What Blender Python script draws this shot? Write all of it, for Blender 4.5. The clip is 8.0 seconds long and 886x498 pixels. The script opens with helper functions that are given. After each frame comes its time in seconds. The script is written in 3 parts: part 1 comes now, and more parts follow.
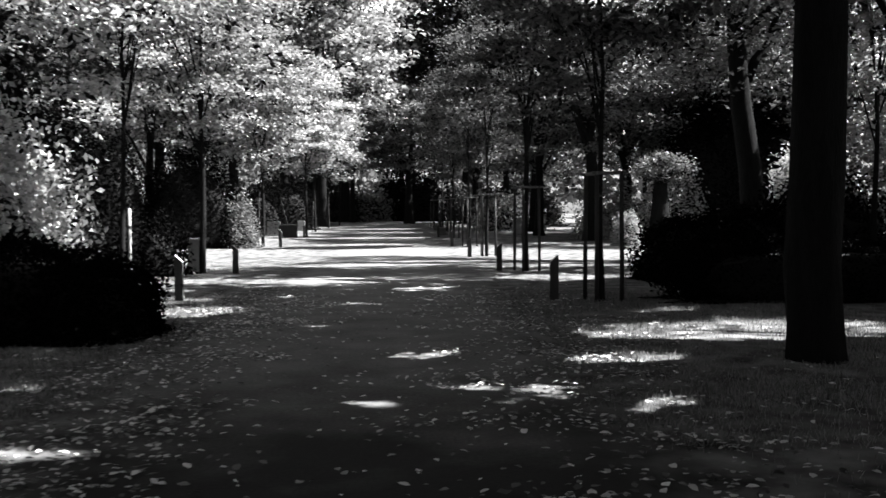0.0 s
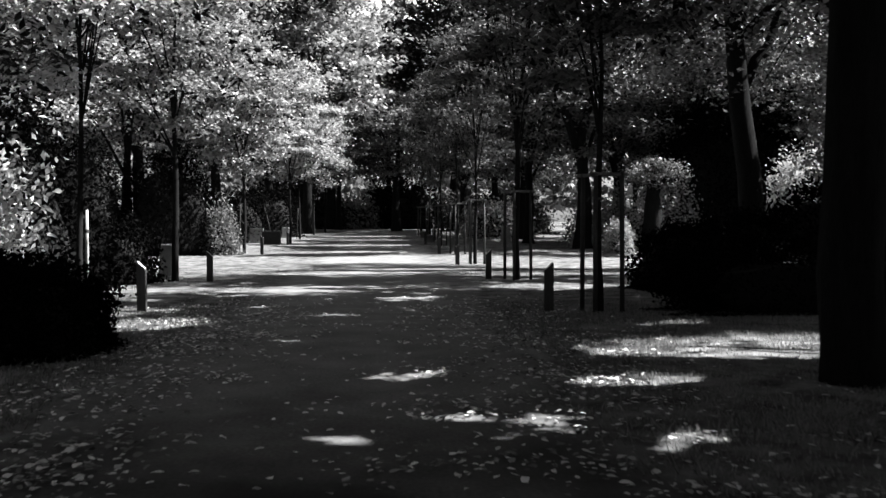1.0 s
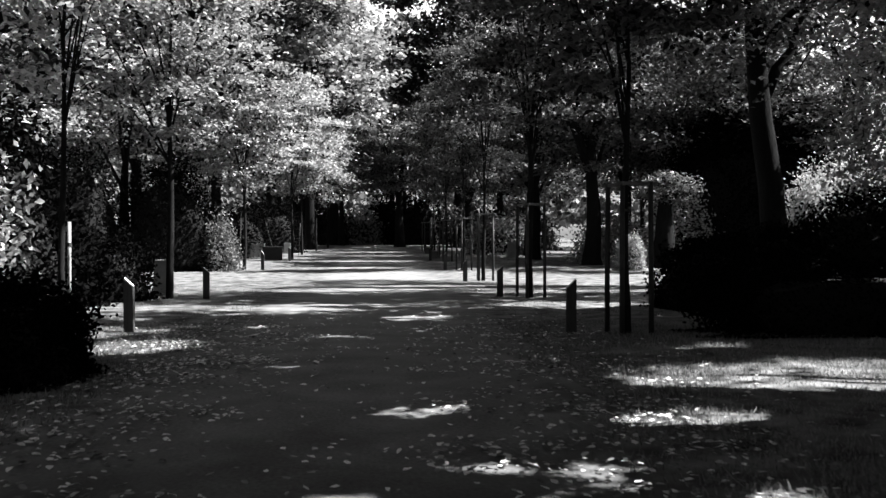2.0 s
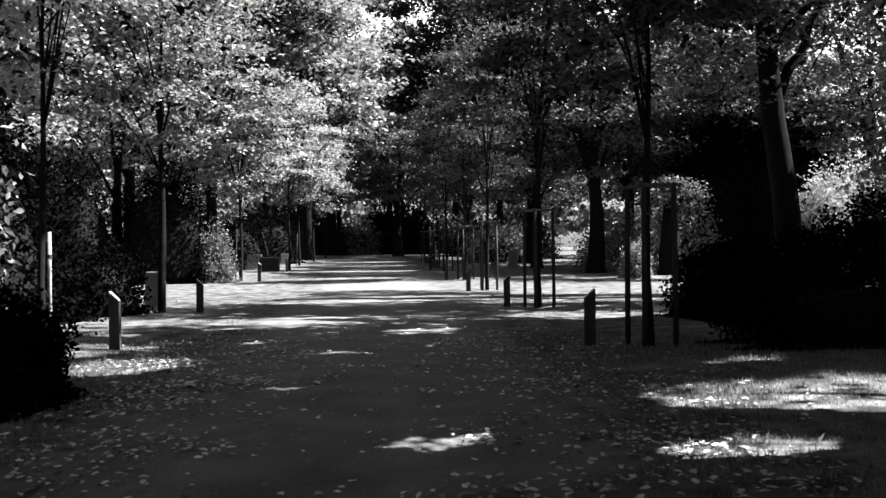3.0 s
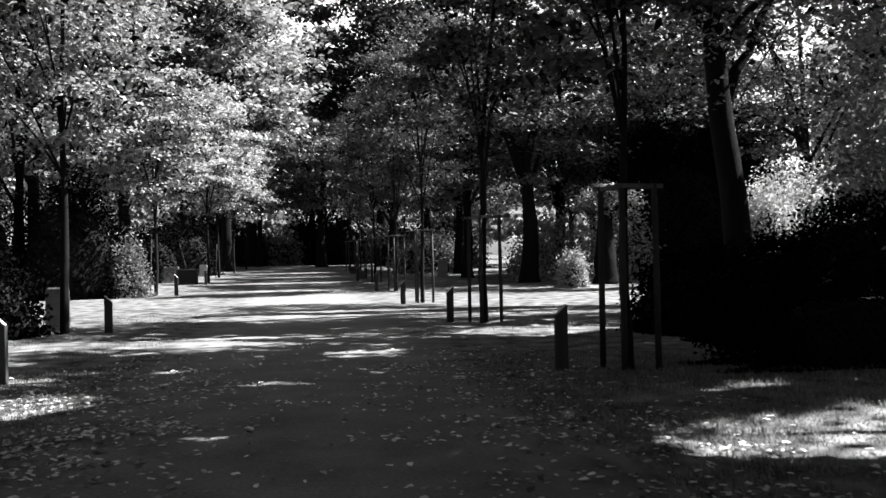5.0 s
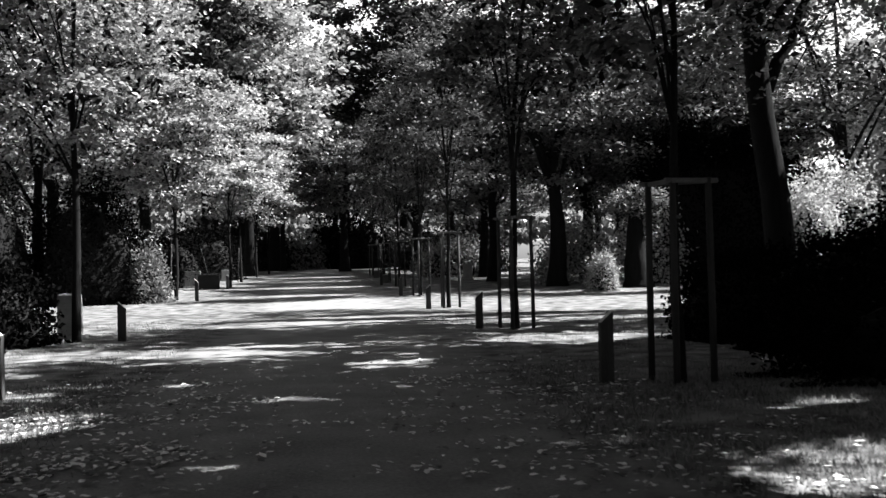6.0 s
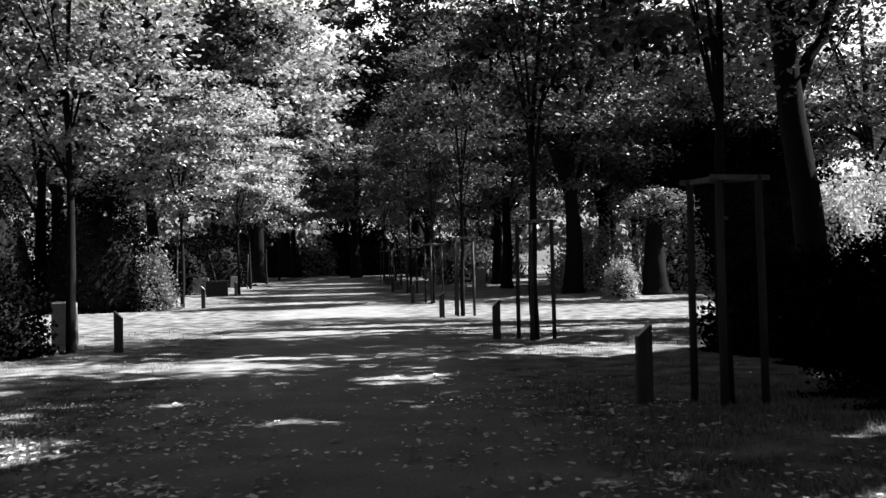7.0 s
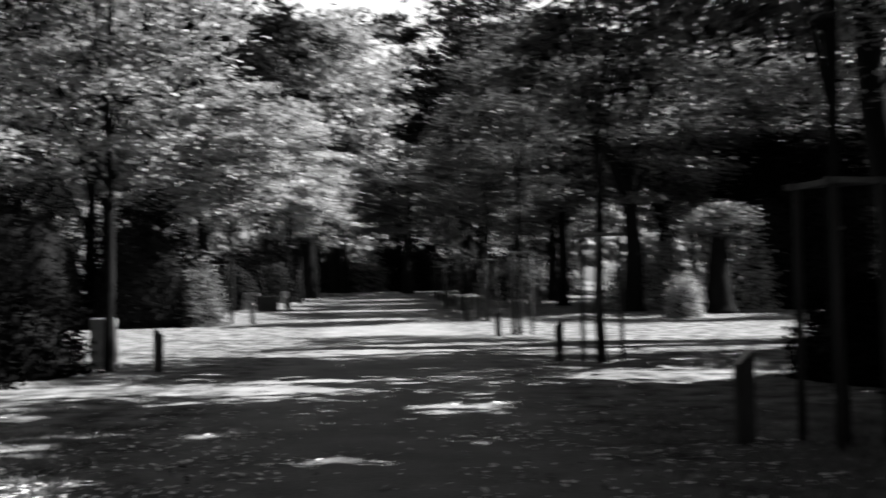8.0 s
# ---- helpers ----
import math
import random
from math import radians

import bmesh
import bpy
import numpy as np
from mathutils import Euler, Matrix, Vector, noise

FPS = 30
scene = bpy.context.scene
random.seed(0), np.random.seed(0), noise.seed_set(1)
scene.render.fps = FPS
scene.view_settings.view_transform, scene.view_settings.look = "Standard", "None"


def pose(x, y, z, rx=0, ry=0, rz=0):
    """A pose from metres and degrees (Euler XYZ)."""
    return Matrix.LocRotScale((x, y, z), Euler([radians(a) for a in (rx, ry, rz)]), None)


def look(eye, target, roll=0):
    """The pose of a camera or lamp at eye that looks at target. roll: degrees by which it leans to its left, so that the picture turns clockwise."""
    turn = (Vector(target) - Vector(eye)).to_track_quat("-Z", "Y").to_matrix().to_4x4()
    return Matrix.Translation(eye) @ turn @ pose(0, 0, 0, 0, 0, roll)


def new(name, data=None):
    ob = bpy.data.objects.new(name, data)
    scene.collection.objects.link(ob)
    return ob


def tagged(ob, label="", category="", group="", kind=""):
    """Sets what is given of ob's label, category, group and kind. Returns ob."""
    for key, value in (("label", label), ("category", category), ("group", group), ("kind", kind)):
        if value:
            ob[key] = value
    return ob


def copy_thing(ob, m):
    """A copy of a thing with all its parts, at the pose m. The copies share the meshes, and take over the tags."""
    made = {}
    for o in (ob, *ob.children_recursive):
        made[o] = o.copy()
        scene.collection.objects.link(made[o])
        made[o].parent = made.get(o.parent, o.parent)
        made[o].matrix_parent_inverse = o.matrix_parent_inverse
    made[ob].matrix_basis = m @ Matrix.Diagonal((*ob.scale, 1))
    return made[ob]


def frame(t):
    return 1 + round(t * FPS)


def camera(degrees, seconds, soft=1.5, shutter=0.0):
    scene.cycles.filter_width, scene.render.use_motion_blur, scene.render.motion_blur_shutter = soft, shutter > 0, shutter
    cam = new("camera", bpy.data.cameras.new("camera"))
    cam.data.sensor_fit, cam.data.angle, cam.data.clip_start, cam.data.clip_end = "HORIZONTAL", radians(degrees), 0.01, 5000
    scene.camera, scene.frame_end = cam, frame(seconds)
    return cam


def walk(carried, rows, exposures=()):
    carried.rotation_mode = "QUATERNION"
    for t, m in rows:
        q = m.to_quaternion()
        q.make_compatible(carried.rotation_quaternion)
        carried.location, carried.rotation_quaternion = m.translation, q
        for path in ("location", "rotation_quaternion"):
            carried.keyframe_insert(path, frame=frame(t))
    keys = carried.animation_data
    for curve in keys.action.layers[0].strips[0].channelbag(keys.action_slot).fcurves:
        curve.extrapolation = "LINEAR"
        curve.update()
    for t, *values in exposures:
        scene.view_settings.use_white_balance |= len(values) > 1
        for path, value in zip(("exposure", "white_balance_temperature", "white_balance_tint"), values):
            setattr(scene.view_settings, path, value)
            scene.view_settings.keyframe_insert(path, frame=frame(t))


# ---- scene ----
cam = camera(50.0, 8.0, 1.5, 0.6)
PATH = [
    (0, (0.258, -0.277, 1.588), (0.356, 1.719, 1.514), -0.3),
    (0.5, (0.336, 0.291, 1.553), (0.473, 2.285, 1.476), -0.1),
    (1, (0.356, 1.048, 1.516), (0.48, 3.044, 1.459), -0.1),
    (1.5, (0.337, 1.646, 1.495), (0.455, 3.642, 1.459), -0.2),
    (1.7, (0.308, 1.931, 1.482), (0.427, 3.927, 1.452), -0.0),
    (2.8, (0.179, 3.138, 1.461), (0.303, 5.134, 1.454), -0.4),
    (3, (0.164, 3.329, 1.446), (0.289, 5.325, 1.443), -0.6),
    (3.5, (0.138, 3.848, 1.44), (0.271, 5.844, 1.442), -0.8),
    (3.7, (0.113, 4.058, 1.452), (0.276, 6.051, 1.454), -0.9),
    (4, (0.049, 4.286, 1.44), (0.299, 6.27, 1.447), -1.0),
    (4.2, (0.008, 4.406, 1.453), (0.302, 6.384, 1.46), -1.1),
    (5.3, (-0.077, 5.523, 1.473), (0.207, 7.502, 1.49), -1.0),
    (5.5, (-0.075, 5.709, 1.473), (0.198, 7.69, 1.491), -1.1),
    (6, (-0.036, 6.239, 1.464), (0.206, 8.224, 1.487), -1.3),
    (6.5, (-0.004, 6.802, 1.461), (0.217, 8.79, 1.491), -1.5),
    (7, (0.017, 7.347, 1.466), (0.236, 9.335, 1.503), -1.3),
    (7.5, (-0.001, 7.906, 1.469), (0.223, 9.892, 1.517), -1.2),
    (7.8, (-0.011, 8.301, 1.502), (0.185, 10.29, 1.56), -0.9),
    (7.9, (0.006, 8.432, 1.524), (0.174, 10.424, 1.585), -0.9),
    (8, (0.011, 8.585, 1.467), (0.123, 10.581, 1.54), -1.0),
]
walk(cam, [(t, look(eye, target, roll)) for t, eye, target, roll in PATH],
     [(0, 2.7), (0.5, 2.3), (1, 2.25), (1.5, 2.25), (3, 2.35), (4, 2.25), (5.5, 2.35), (7, 2.15), (7.5, 2.1), (8, 1.95)])

# ---- light: clear midday sun from ahead and to the side, black-and-white stock ----
SUN_AZ, SUN_EL = radians(84), radians(48)
SUN = Vector((math.sin(SUN_AZ) * math.cos(SUN_EL), math.cos(SUN_AZ) * math.cos(SUN_EL), math.sin(SUN_EL)))
world = bpy.data.worlds.new("sky")
scene.world = world
world.use_nodes = True
wn = world.node_tree
wn.nodes.clear()
w_out = wn.nodes.new("ShaderNodeOutputWorld")
w_bg = wn.nodes.new("ShaderNodeBackground")
w_sky = wn.nodes.new("ShaderNodeTexSky")
w_bw = wn.nodes.new("ShaderNodeRGBToBW")
w_sky.sky_type = "NISHITA"
w_sky.sun_disc = False
w_sky.sun_elevation, w_sky.sun_rotation = SUN_EL, SUN_AZ
w_bg.inputs["Strength"].default_value = 0.029
wn.links.new(w_sky.outputs[0], w_bw.inputs[0])
wn.links.new(w_bw.outputs[0], w_bg.inputs["Color"])
wn.links.new(w_bg.outputs[0], w_out.inputs["Surface"])
sun_data = bpy.data.lights.new("sun", "SUN")
sun_data.energy, sun_data.angle = 5.0, radians(0.53)
sun_lamp = new("sun", sun_data)
sun_lamp.matrix_world = look(tuple(SUN * 60), (0, 0, 0))

# ---- materials: all greys, as the film shows no colour ----


def mat(name, lo, hi, scale, rough=0.85, bump=0.3, fine=9.0, stretch=(1, 1, 1), contrast=0.5, dist=0.02):
    """A grey surface with variation at two scales and a fine relief. lo, hi: base values; scale: coarse noise per metre."""
    m = bpy.data.materials.new(name)
    m.use_nodes = True
    nt = m.node_tree
    n, l = nt.nodes, nt.links
    b = n["Principled BSDF"]
    b.inputs["Roughness"].default_value = rough
    b.inputs["Specular IOR Level"].default_value = 0.25
    tc = n.new("ShaderNodeTexCoord")
    mp = n.new("ShaderNodeMapping")
    mp.inputs["Scale"].default_value = stretch
    l.new(tc.outputs["Object"], mp.inputs["Vector"])
    a = n.new("ShaderNodeTexNoise")
    a.inputs["Scale"].default_value, a.inputs["Detail"].default_value = scale, 6
    f = n.new("ShaderNodeTexNoise")
    f.inputs["Scale"].default_value, f.inputs["Detail"].default_value = scale * fine, 5
    l.new(mp.outputs[0], a.inputs["Vector"])
    l.new(mp.outputs[0], f.inputs["Vector"])
    mix = n.new("ShaderNodeMix")
    mix.data_type = "FLOAT"
    mix.inputs[0].default_value = 0.5
    l.new(a.outputs["Fac"], mix.inputs[2])
    l.new(f.outputs["Fac"], mix.inputs[3])
    r = n.new("ShaderNodeValToRGB")
    r.color_ramp.elements[0].position, r.color_ramp.elements[1].position = 0.5 - contrast / 2, 0.5 + contrast / 2
    r.color_ramp.elements[0].color, r.color_ramp.elements[1].color = (lo, lo, lo, 1), (hi, hi, hi, 1)
    l.new(mix.outputs[0], r.inputs[0])
    l.new(r.outputs[0], b.inputs["Base Color"])
    bp = n.new("ShaderNodeBump")
    bp.inputs["Strength"].default_value, bp.inputs["Distance"].default_value = bump, dist
    l.new(mix.outputs[0], bp.inputs["Height"])
    l.new(bp.outputs[0], b.inputs["Normal"])
    return m


def leaf_mat(name, lo, hi, through_part=0.45, rough=0.45, gloss=0.3):
    """Thin leaves: a grey that differs leaf by leaf, part of the light shining through."""
    m = bpy.data.materials.new(name)
    m.use_nodes = True
    nt = m.node_tree
    n, l = nt.nodes, nt.links
    b = n["Principled BSDF"]
    b.inputs["Roughness"].default_value = rough
    b.inputs["Specular IOR Level"].default_value = gloss
    geo = n.new("ShaderNodeNewGeometry")
    r = n.new("ShaderNodeValToRGB")
    r.color_ramp.elements[0].color, r.color_ramp.elements[1].color = (lo, lo, lo, 1), (hi, hi, hi, 1)
    l.new(geo.outputs["Random Per Island"], r.inputs[0])
    l.new(r.outputs[0], b.inputs["Base Color"])
    tr = n.new("ShaderNodeBsdfTranslucent")
    l.new(r.outputs[0], tr.inputs["Color"])
    mx = n.new("ShaderNodeMixShader")
    mx.inputs[0].default_value = through_part
    l.new(b.outputs[0], mx.inputs[1])
    l.new(tr.outputs[0], mx.inputs[2])
    l.new(mx.outputs[0], n["Material Output"].inputs["Surface"])
    return m


M_BARK = mat("bark", 0.004, 0.015, 3.0, 0.9, 0.8, 6, (3, 3, 0.5), 0.5, 0.04)
M_YOUNG = mat("young_bark", 0.005, 0.02, 6.0, 0.85, 0.4, 5, (2, 2, 0.6), 0.5, 0.01)
for dull in (M_BARK, M_YOUNG):
    dull.node_tree.nodes["Principled BSDF"].inputs["Specular IOR Level"].default_value = 0.04
# one stake wood in two copies: painted sunlit here, painted shaded in M_STAKE
M_SUNLIT_STAKE = mat("sunlit_stake_wood", 0.2, 0.42, 7.0, 0.8, 0.4, 6, (3, 3, 0.25), 0.5, 0.006)
M_STAKE = mat("stake_wood", 0.012, 0.045, 7.0, 0.8, 0.4, 6, (3, 3, 0.25), 0.5, 0.006)
M_POST = mat("post_wood", 0.016, 0.06, 6.0, 0.8, 0.4, 6, (3, 3, 0.3), 0.5, 0.006)
M_LIT_TOP = mat("lit_top_wood", 0.40, 0.62, 9.0, 0.75, 0.2, 5)
# stake wood lightened, so that the crossbars look touched by sun
M_BAR = mat("sunlit_bar_wood", 0.045, 0.14, 7.0, 0.8, 0.4, 6, (0.4, 3, 3), 0.5, 0.006)
M_STRAP = mat("strap", 0.02, 0.05, 20.0, 0.7, 0.2)
M_STONE = mat("grave_stone", 0.16, 0.34, 5.0, 0.8, 0.4, 8, dist=0.008)
M_DARKSTONE = mat("dark_stone", 0.05, 0.13, 4.0, 0.6, 0.3, 8)
M_METAL = mat("painted_metal", 0.006, 0.02, 8.0, 0.7, 0.1)
M_SLAT = mat("bench_wood", 0.08, 0.2, 6.0, 0.75, 0.3, 6, (0.3, 3, 3))
M_WALL = mat("rendered_wall", 0.15, 0.23, 0.8, 0.9, 0.3, 12)
M_ROOF = mat("roof_tiles", 0.06, 0.13, 3.0, 0.8, 0.4)
M_TRIM = mat("window_stone", 0.3, 0.45, 3.0, 0.85, 0.2)
# bush cores: the shade among inner branches put into a near-black colour
M_INNER = mat("shade_core", 0.002, 0.008, 4.0, 0.95, 0.8, 6)
M_GLASS = bpy.data.materials.new("window_glass")
M_GLASS.use_nodes = True
M_GLASS.node_tree.nodes["Principled BSDF"].inputs["Base Color"].default_value = (0.02, 0.02, 0.02, 1)
M_GLASS.node_tree.nodes["Principled BSDF"].inputs["Roughness"].default_value = 0.12
L_MAPLE = leaf_mat("maple_leaves", 0.08, 0.46, 0.3)
# lighter leaf copy, sunlight put into the colour of crowns meant to look lit
L_LIT = leaf_mat("lit_tone_leaves", 0.2, 0.62, 0.35)
# near black, to paint the shade between leaf clumps
L_INNER = leaf_mat("shade_leaves", 0.004, 0.02, 0.05, 0.9, 0.05)
# pale copy, likewise lightened for bushes and a crown in the sun
L_BRIGHT = leaf_mat("pale_lit_leaves", 0.2, 0.58, 0.35)
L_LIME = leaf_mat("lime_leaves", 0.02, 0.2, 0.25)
# darker lime copy: shade painted into the crowns of the right row
L_ROW = leaf_mat("shaded_row_leaves", 0.012, 0.13, 0.25)
# dark evergreen leaves, taken to near black by shade painted into the colour
L_DARK = leaf_mat("shade_dark_leaves", 0.001, 0.005, 0.1, 0.85, 0.015)
L_SHRUB = leaf_mat("shrub_leaves", 0.006, 0.038, 0.2, 0.6, 0.1)
L_PALE = leaf_mat("feathery_leaves", 0.06, 0.22, 0.35)
L_FALLEN = leaf_mat("fallen_leaves", 0.012, 0.86, 0.1, 0.38, 0.6)
# dark and dry leaves mixed; the palest have glints put into their colour
dark_leaf = [q for q in L_FALLEN.node_tree.nodes if q.type == "VALTORGB"][0].color_ramp.elements.new(0.5)
dark_leaf.color = (0.05, 0.05, 0.05, 1)
dry = [q for q in L_FALLEN.node_tree.nodes if q.type == "VALTORGB"][0].color_ramp.elements.new(0.68)
dry.color = (0.6, 0.6, 0.6, 1)
L_GRASS = leaf_mat("grass_blades", 0.06, 0.34, 0.35, 0.6, 0.2)


def ground_mat():
    """Trodden sandy lane with worn, grassy verges."""
    m = mat("lane_and_turf", 0.09, 0.235, 1.4, 0.95, 0.5, 22, (1, 1, 1), 0.34, 0.01)
    nt = m.node_tree
    n, l = nt.nodes, nt.links
    b = n["Principled BSDF"]
    lane = b.inputs["Base Color"].links[0].from_socket
    tc = n.new("ShaderNodeTexCoord")
    sep = n.new("ShaderNodeSeparateXYZ")
    l.new(tc.outputs["Object"], sep.inputs[0])
    wob = n.new("ShaderNodeTexNoise")
    wob.inputs["Scale"].default_value, wob.inputs["Detail"].default_value = 0.5, 6
    l.new(tc.outputs["Object"], wob.inputs["Vector"])
    # distance from the middle of the lane, with an uneven edge
    off = n.new("ShaderNodeMath")
    off.operation = "ADD"
    off.inputs[1].default_value = 0.1
    l.new(sep.outputs["X"], off.inputs[0])
    ab = n.new("ShaderNodeMath")
    ab.operation = "ABSOLUTE"
    l.new(off.outputs[0], ab.inputs[0])
    wo = n.new("ShaderNodeMath")
    wo.operation = "MULTIPLY_ADD"
    wo.inputs[1].default_value = 2.4
    l.new(wob.outputs["Fac"], wo.inputs[0])
    l.new(ab.outputs[0], wo.inputs[2])
    mr = n.new("ShaderNodeMapRange")
    mr.inputs["From Min"].default_value, mr.inputs["From Max"].default_value = 2.7, 3.7
    l.new(wo.outputs[0], mr.inputs["Value"])
    g = n.new("ShaderNodeTexNoise")
    g.inputs["Scale"].default_value, g.inputs["Detail"].default_value = 2.2, 9
    l.new(tc.outputs["Object"], g.inputs["Vector"])
    gr = n.new("ShaderNodeValToRGB")
    gr.color_ramp.elements[0].position, gr.color_ramp.elements[1].position = 0.34, 0.7
    gr.color_ramp.elements[0].color, gr.color_ramp.elements[1].color = (0.02, 0.02, 0.02, 1), (0.22, 0.22, 0.22, 1)
    l.new(g.outputs["Fac"], gr.inputs[0])
    # leaf mould plus painted shade: the lane darkens where the first trees overhang it
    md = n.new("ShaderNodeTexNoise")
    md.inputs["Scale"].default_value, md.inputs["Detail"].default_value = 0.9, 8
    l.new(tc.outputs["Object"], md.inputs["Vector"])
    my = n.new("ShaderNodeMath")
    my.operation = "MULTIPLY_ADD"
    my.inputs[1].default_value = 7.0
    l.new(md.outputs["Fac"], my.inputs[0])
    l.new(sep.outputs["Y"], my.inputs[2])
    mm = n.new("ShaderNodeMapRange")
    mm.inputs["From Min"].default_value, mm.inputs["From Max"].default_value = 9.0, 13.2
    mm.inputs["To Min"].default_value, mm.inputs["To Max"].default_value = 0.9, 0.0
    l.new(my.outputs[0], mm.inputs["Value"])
    mould_and_shade = n.new("ShaderNodeMix")
    mould_and_shade.data_type = "RGBA"
    mould_and_shade.inputs[7].default_value = (0.011, 0.011, 0.011, 1)
    l.new(mm.outputs[0], mould_and_shade.inputs[0])
    l.new(lane, mould_and_shade.inputs[6])
    lane = mould_and_shade.outputs[2]
    mx = n.new("ShaderNodeMix")
    mx.data_type = "RGBA"
    l.new(mr.outputs[0], mx.inputs[0])
    l.new(lane, mx.inputs[6])
    l.new(gr.outputs[0], mx.inputs[7])
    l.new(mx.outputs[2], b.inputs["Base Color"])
    return m


M_GROUND = ground_mat()

# ---- building blocks ----


def rise(y):
    """Height of the ground: level at first, then very gently climbing."""
    return 0.011 * min(max(y - 40, 0), 80)


def part(name, bm, material, parent=None, label="", smooth=False):
    me = bpy.data.meshes.new(name)
    bm.normal_update()
    bm.to_mesh(me)
    bm.free()
    me.materials.append(material)
    if smooth:
        for p in me.polygons:
            p.use_smooth = True
    ob = new(name, me)
    ob.parent = parent
    if label:
        ob["label"] = label
    return ob


def base(name, x, y, label, category, group="", z=None, rz=0.0):
    ob = new(name)
    ob.empty_display_size = 0.2
    ob.matrix_basis = pose(x, y, rise(y) if z is None else z, 0, 0, rz)
    return tagged(ob, label, category, group)


def block(sx, sy, sz, bevel=0.01, at=(0, 0, 0), bm=None):
    """A bevelled block standing on at."""
    bm = bm or bmesh.new()
    made = bmesh.ops.create_cube(bm, size=1)["verts"]
    bmesh.ops.scale(bm, vec=(sx, sy, sz), verts=made)
    bmesh.ops.translate(bm, vec=(at[0], at[1], at[2] + sz / 2), verts=made)
    if bevel:
        edges = {e for v in made for e in v.link_edges}
        bmesh.ops.bevel(bm, geom=list(edges), offset=bevel, segments=2, affect="EDGES", profile=0.6)
    return bm


def tube(pts, radii, seg=10, rough=0.0, bm=None, rng=None):
    """A tapered limb along pts."""
    bm = bm or bmesh.new()
    rng = rng or random.Random(3)
    rings = []
    for i, (p, r) in enumerate(zip(pts, radii)):
        p = Vector(p)
        way = (Vector(pts[min(i + 1, len(pts) - 1)]) - Vector(pts[max(i - 1, 0)])).normalized()
        side = way.cross(Vector((0, 1, 0.03))).normalized()
        other = way.cross(side)
        ring = []
        for k in range(seg):
            a = 2 * math.pi * k / seg
            rr = r * (1 + rough * (rng.random() - 0.5) + rough * 0.5 * math.sin(3 * a + i))
            ring.append(bm.verts.new(p + side * math.cos(a) * rr + other * math.sin(a) * rr))
        rings.append(ring)
    for a, b in zip(rings, rings[1:]):
        for k in range(seg):
            bm.faces.new((a[k], a[(k + 1) % seg], b[(k + 1) % seg], b[k]))
    bm.faces.new(rings[0][::-1])
    bm.faces.new(rings[-1])
    return bm


def quads(name, verts, material, parent=None, label=""):
    """One mesh of loose pieces with the same number of corners; verts: N x corners x 3."""
    n, c = verts.shape[:2]
    me = bpy.data.meshes.new(name)
    me.vertices.add(c * n)
    me.vertices.foreach_set("co", np.ascontiguousarray(verts, dtype=np.float32).ravel())
    me.loops.add(c * n)
    me.loops.foreach_set("vertex_index", np.arange(c * n, dtype=np.int32))
    me.polygons.add(n)
    me.polygons.foreach_set("loop_start", np.arange(0, c * n, c, dtype=np.int32))
    me.update(calc_edges=True)
    me.validate()
    me.materials.append(material)
    ob = new(name, me)
    ob.parent = parent
    if label:
        ob["label"] = label
    return ob


def leaf_quads(rng, pts, size, wide=0.6, up=0.5, droop=0.0):
    """A folded leaf at each point."""
    n = len(pts)
    nor = rng.normal(size=(n, 3))
    nor /= np.linalg.norm(nor, axis=1)[:, None]
    nor[:, 2] = nor[:, 2] * 0.8 + up
    nor /= np.linalg.norm(nor, axis=1)[:, None]
    tan = np.cross(nor, rng.normal(size=(n, 3)))
    tan /= np.linalg.norm(tan, axis=1)[:, None]
    tan[:, 2] -= droop
    bi = np.cross(nor, tan)
    s = size * rng.uniform(0.6, 1.35, size=(n, 1))
    tip, wid = tan * s * 0.5, bi * s * wide * 0.5
    lift = nor * s * 0.12
    return np.stack([pts - tip, pts + wid + lift - tip * 0.15, pts + tip, pts - wid + lift - tip * 0.15], axis=1)


def fallen_quads(rng, pts, size):
    """A roundish dry leaf lying at each point, its edges curling up unevenly."""
    n = len(pts)
    turn = rng.uniform(0, 2 * np.pi, n)
    s = size * rng.uniform(0.55, 1.4, n)
    wide = rng.uniform(0.5, 0.8, n)
    tilt = rng.normal(size=(n, 2)) * 0.13
    out = []
    for along, aside in ((-0.55, 0.0), (-0.22, 0.5), (0.2, 0.42), (0.55, 0.04), (0.16, -0.46), (-0.2, -0.44)):
        u, v = along * s, aside * s * wide
        dx, dy = u * np.cos(turn) - v * np.sin(turn), u * np.sin(turn) + v * np.cos(turn)
        dz = tilt[:, 0] * dx + tilt[:, 1] * dy + s * rng.uniform(-0.02, 0.16, n) * (abs(aside) > 0.2)
        out.append(pts + np.stack([dx, dy, dz], 1))
    return np.stack(out, axis=1)


